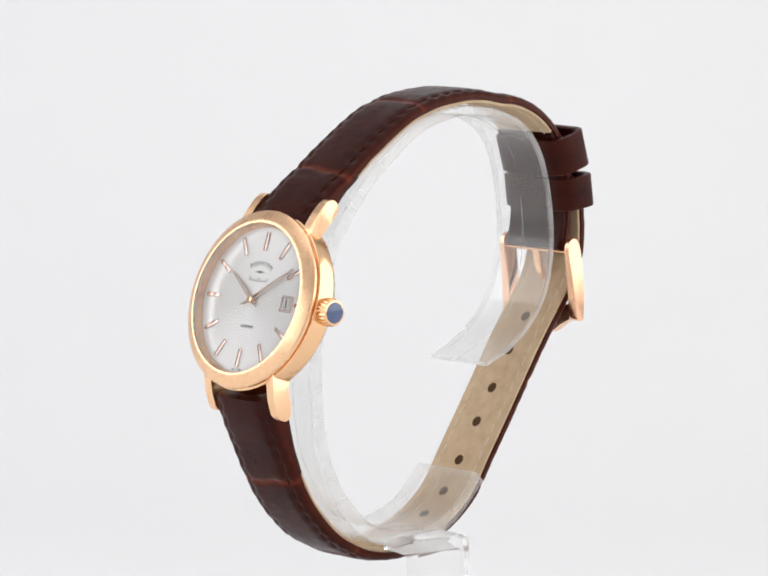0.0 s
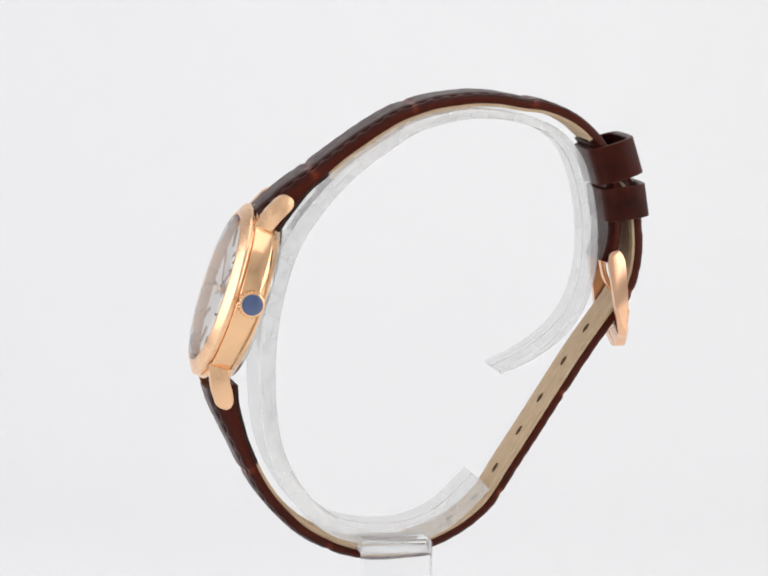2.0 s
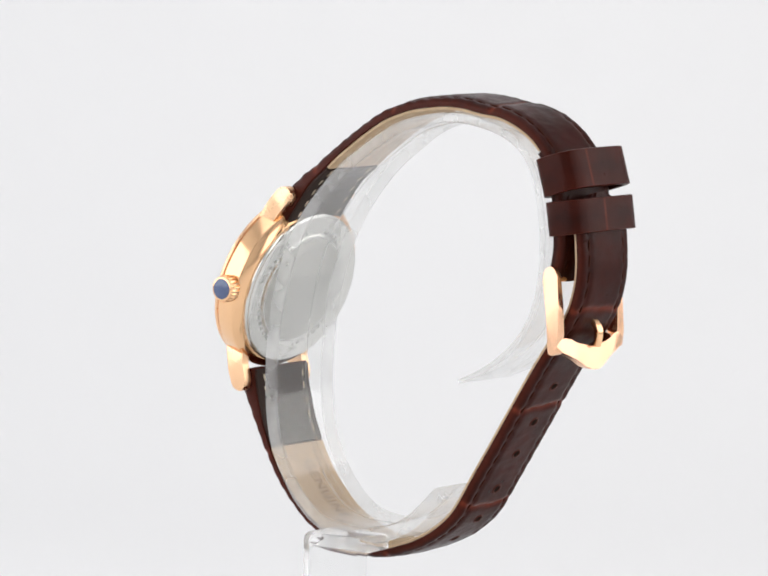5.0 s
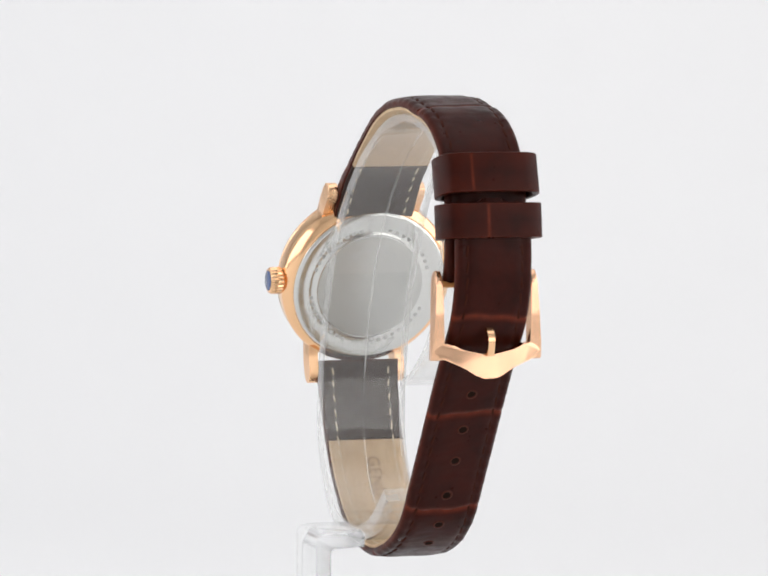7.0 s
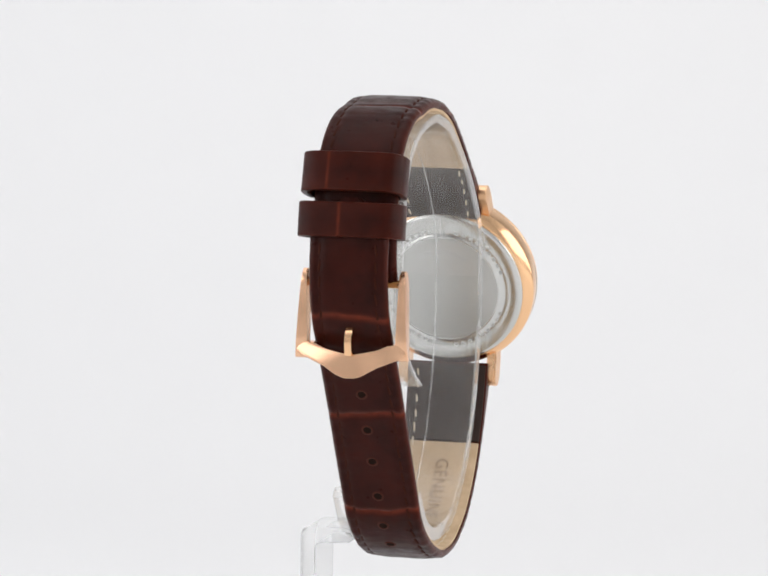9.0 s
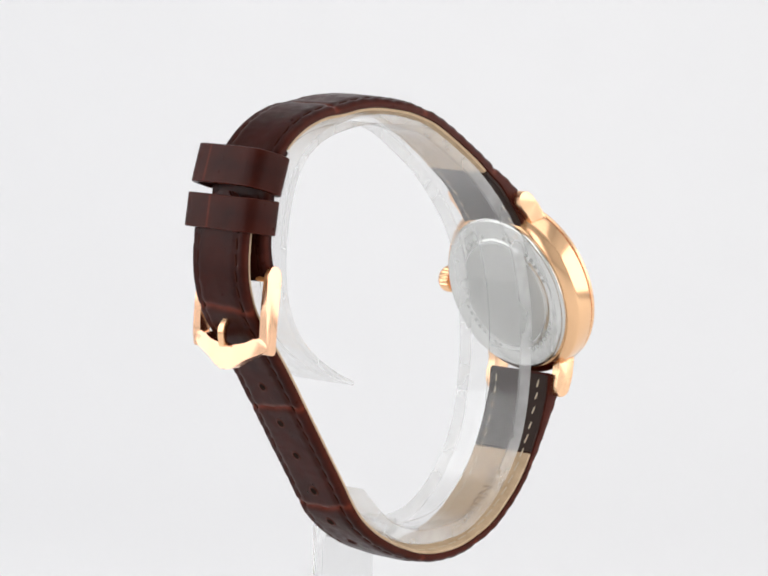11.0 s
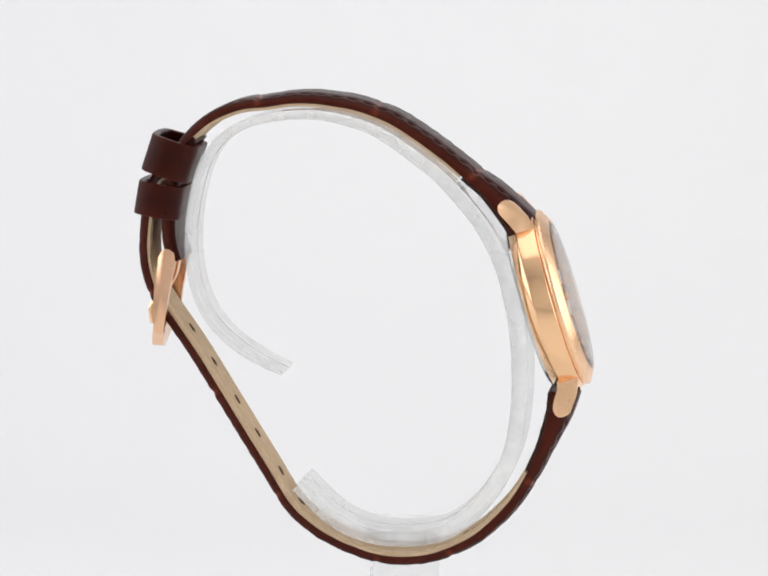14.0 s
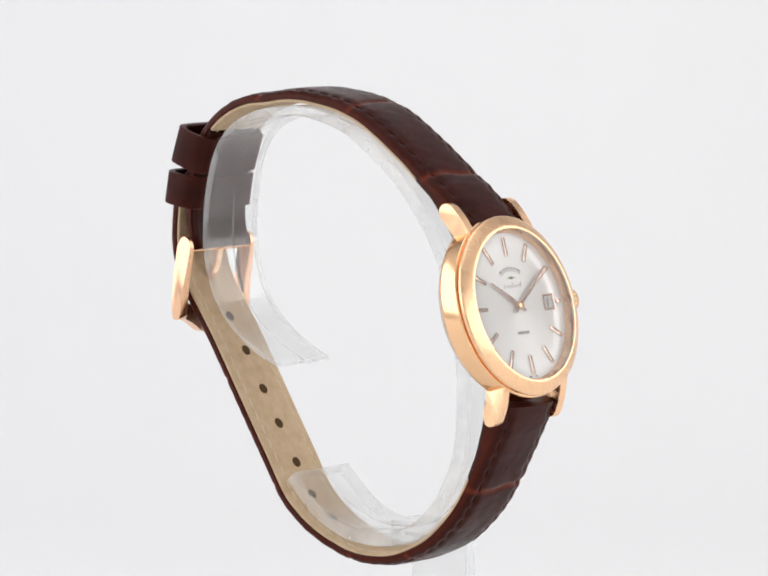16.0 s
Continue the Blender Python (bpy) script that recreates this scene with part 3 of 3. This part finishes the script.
def crown():
    m = CASE_M @ Matrix.Translation((13.2, 0.05, -2.15)) @ pose(0, 0, 0, 0, 90, 0)
    rings = []
    teeth = 22
    for h, r, d in ((0.0, 1.3, 0), (0.35, 1.3, 0), (0.4, 1.9, 0.10), (0.6, 2.08, 0.16), (2.0, 2.08, 0.16), (2.25, 1.95, 0.08), (2.4, 1.85, 0), (2.45, 1.7, 0)):
        ring = []
        for k in range(teeth * 6):
            a = 2 * math.pi * k / (teeth * 6)
            rr = r - d * (1 if k % 6 in (0, 1) else (0.6 if k % 6 in (2, 5) else 0))
            ring.append(m @ Vector((rr * math.cos(a), rr * math.sin(a), h)))
        rings.append(ring)
    ob = part("crown", skin(rings), GOLD, WATCH, "fluted rose gold winding crown")
    part("crown_film", lathe([(1.56, 2.40), (1.56, 2.5), (1.42, 2.56), (0, 2.60)], 48, m), BLUE, ob, "blue film disc on the crown")


crown()


def dial():
    d = part("dial", lathe([(0, 0.0), (11.2, 0.0), (11.2, -0.3), (0, -0.3)], 128), DIAL, WATCH, "silver white sunray dial")
    m = CASE_M.copy()
    m.translation *= MM
    d.matrix_basis = m

    def on(name, bm, mat, label=""):
        return part(name, bm, mat, d, label)

    def clock(k):
        return radians(90 - 30 * k)
    for k in range(12):
        a = clock(k)
        r0, r1 = (7.4, 10.3) if k != 3 else (9.3, 10.2)
        mm = Matrix.Rotation(a, 4, "Z") @ Matrix.Translation(((r0 + r1) / 2, 0, 0.16))
        w = 0.60
        on("hour_marker", box(r1 - r0, w, 0.28, mm, 0.08), ROSE, "" if k != 3 else "short marker beside the date window")
    for name, hour, ln, w, z in (("hour_hand", 10.15, 6.6, 0.62, 0.42), ("minute_hand", 1.85, 9.3, 0.52, 0.62)):
        a = clock(hour)
        poly = [(-1.6, -w * 0.35), (0, -w * 0.55), (ln * 0.5, -w * 0.45), (ln, -0.12), (ln, 0.12), (ln * 0.5, w * 0.45), (0, w * 0.55), (-1.6, w * 0.35)]
        bm = prism(poly, z - 0.06, z + 0.06, lambda p, q, h: (p, q, h), 0.03, 1)
        bmesh.ops.transform(bm, matrix=Matrix.Rotation(a, 4, "Z"), verts=bm.verts)
        on(name, bm, ROSE, "slim rose gold hand")
    bm = prism([(-2.0, -0.1), (9.6, -0.05), (9.6, 0.05), (-2.0, 0.1)], 0.78, 0.84, lambda p, q, h: (p, q, h))
    bmesh.ops.transform(bm, matrix=Matrix.Rotation(clock(1.95), 4, "Z"), verts=bm.verts)
    on("second_hand", bm, ROSE)
    on("hand_hub", lathe([(0.62, 0.1), (0.62, 0.85), (0.5, 0.95), (0.25, 1.0), (0, 1.0)], 32), GOLD)
    # date window
    at = 7.5
    frame_out = [(-1.25, -1.2), (1.25, -1.2), (1.25, 1.2), (-1.25, 1.2)]
    bm = bmesh.new()
    for (a, c) in zip(frame_out, frame_out[1:] + frame_out[:1]):
        f = 0.76
        v = [bm.verts.new((at + p * k, q * k, z)) for z in (0.02, 0.2) for k, (p, q) in ((1, a), (1, c), (f, c), (f, a))]
        for idx in ((0, 1, 2, 3), (4, 5, 6, 7), (0, 1, 5, 4), (2, 3, 7, 6)):
            bm.faces.new([v[i] for i in idx])
    on("date_frame", bm, ROSE, "rose gold date window frame")
    on("date_card", box(1.9, 1.85, 0.06, Matrix.Translation((at, 0, 0.02))), CARD, "white date card")
    on("date_bar", box(0.26, 1.2, 0.05, Matrix.Translation((at - 0.2, 0, 0.06))), INK)
    # printed marks as plain bars
    for k in range(6):
        a = radians(90 + (2.5 - k) * 11)
        mm = Matrix.Translation((4.6 * math.cos(a), 0.95 + 4.6 * math.sin(a), 0.02)) @ Matrix.Rotation(a - math.pi / 2, 4, "Z")
        for dx, ww, hh in ((-0.22, 0.13, 0.72), (0.2, 0.13, 0.72), (0.0, 0.42, 0.12)):
            on("printed_bar", box(ww, hh, 0.02, mm @ Matrix.Translation((dx, 0.2 if hh < 0.2 else 0, 0))), INK)
    on("printed_emblem", prism([(-1.1, 4.2), (-0.4, 4.36), (0, 4.5), (0.4, 4.36), (1.1, 4.2), (0.4, 4.1), (0, 3.98), (-0.4, 4.1)], 0.01, 0.03, lambda p, q, h: (p, q, h)), INK_GREEN)
    for k in range(9):
        x = -1.9 + k * 0.475
        tall = 0.75 if k in (0, 4, 8) else 0.42
        on("printed_bar", box(0.13, tall, 0.02, Matrix.Translation((x, 2.95 + (tall - 0.42) / 2, 0.02)) @ Matrix.Rotation(-0.3, 4, "Z")), INK)
    for k in range(7):
        on("printed_bar", box(0.26, 0.44, 0.02, Matrix.Translation((-1.2 + k * 0.4, -4.0, 0.02))), INK)
    for sgn in (-1, 1):
        on("printed_bar", box(0.5, 0.16, 0.02, Matrix.Translation((sgn * 0.75, -10.55, 0.02)) @ Matrix.Rotation(sgn * 0.1, 4, "Z")), INK)


dial()


# ---- the turntable carries stand and watch round at an even pace ----
def motions():
    for ob, z in ((TABLE, 0.0), (STAND, BASE), (WATCH, BASE)):
        walk(ob, [(k * 0.5, pose(0, 0, z, 0, 0, TURN_0 + TURN_RATE * k * 0.5)) for k in range(33)])


motions()
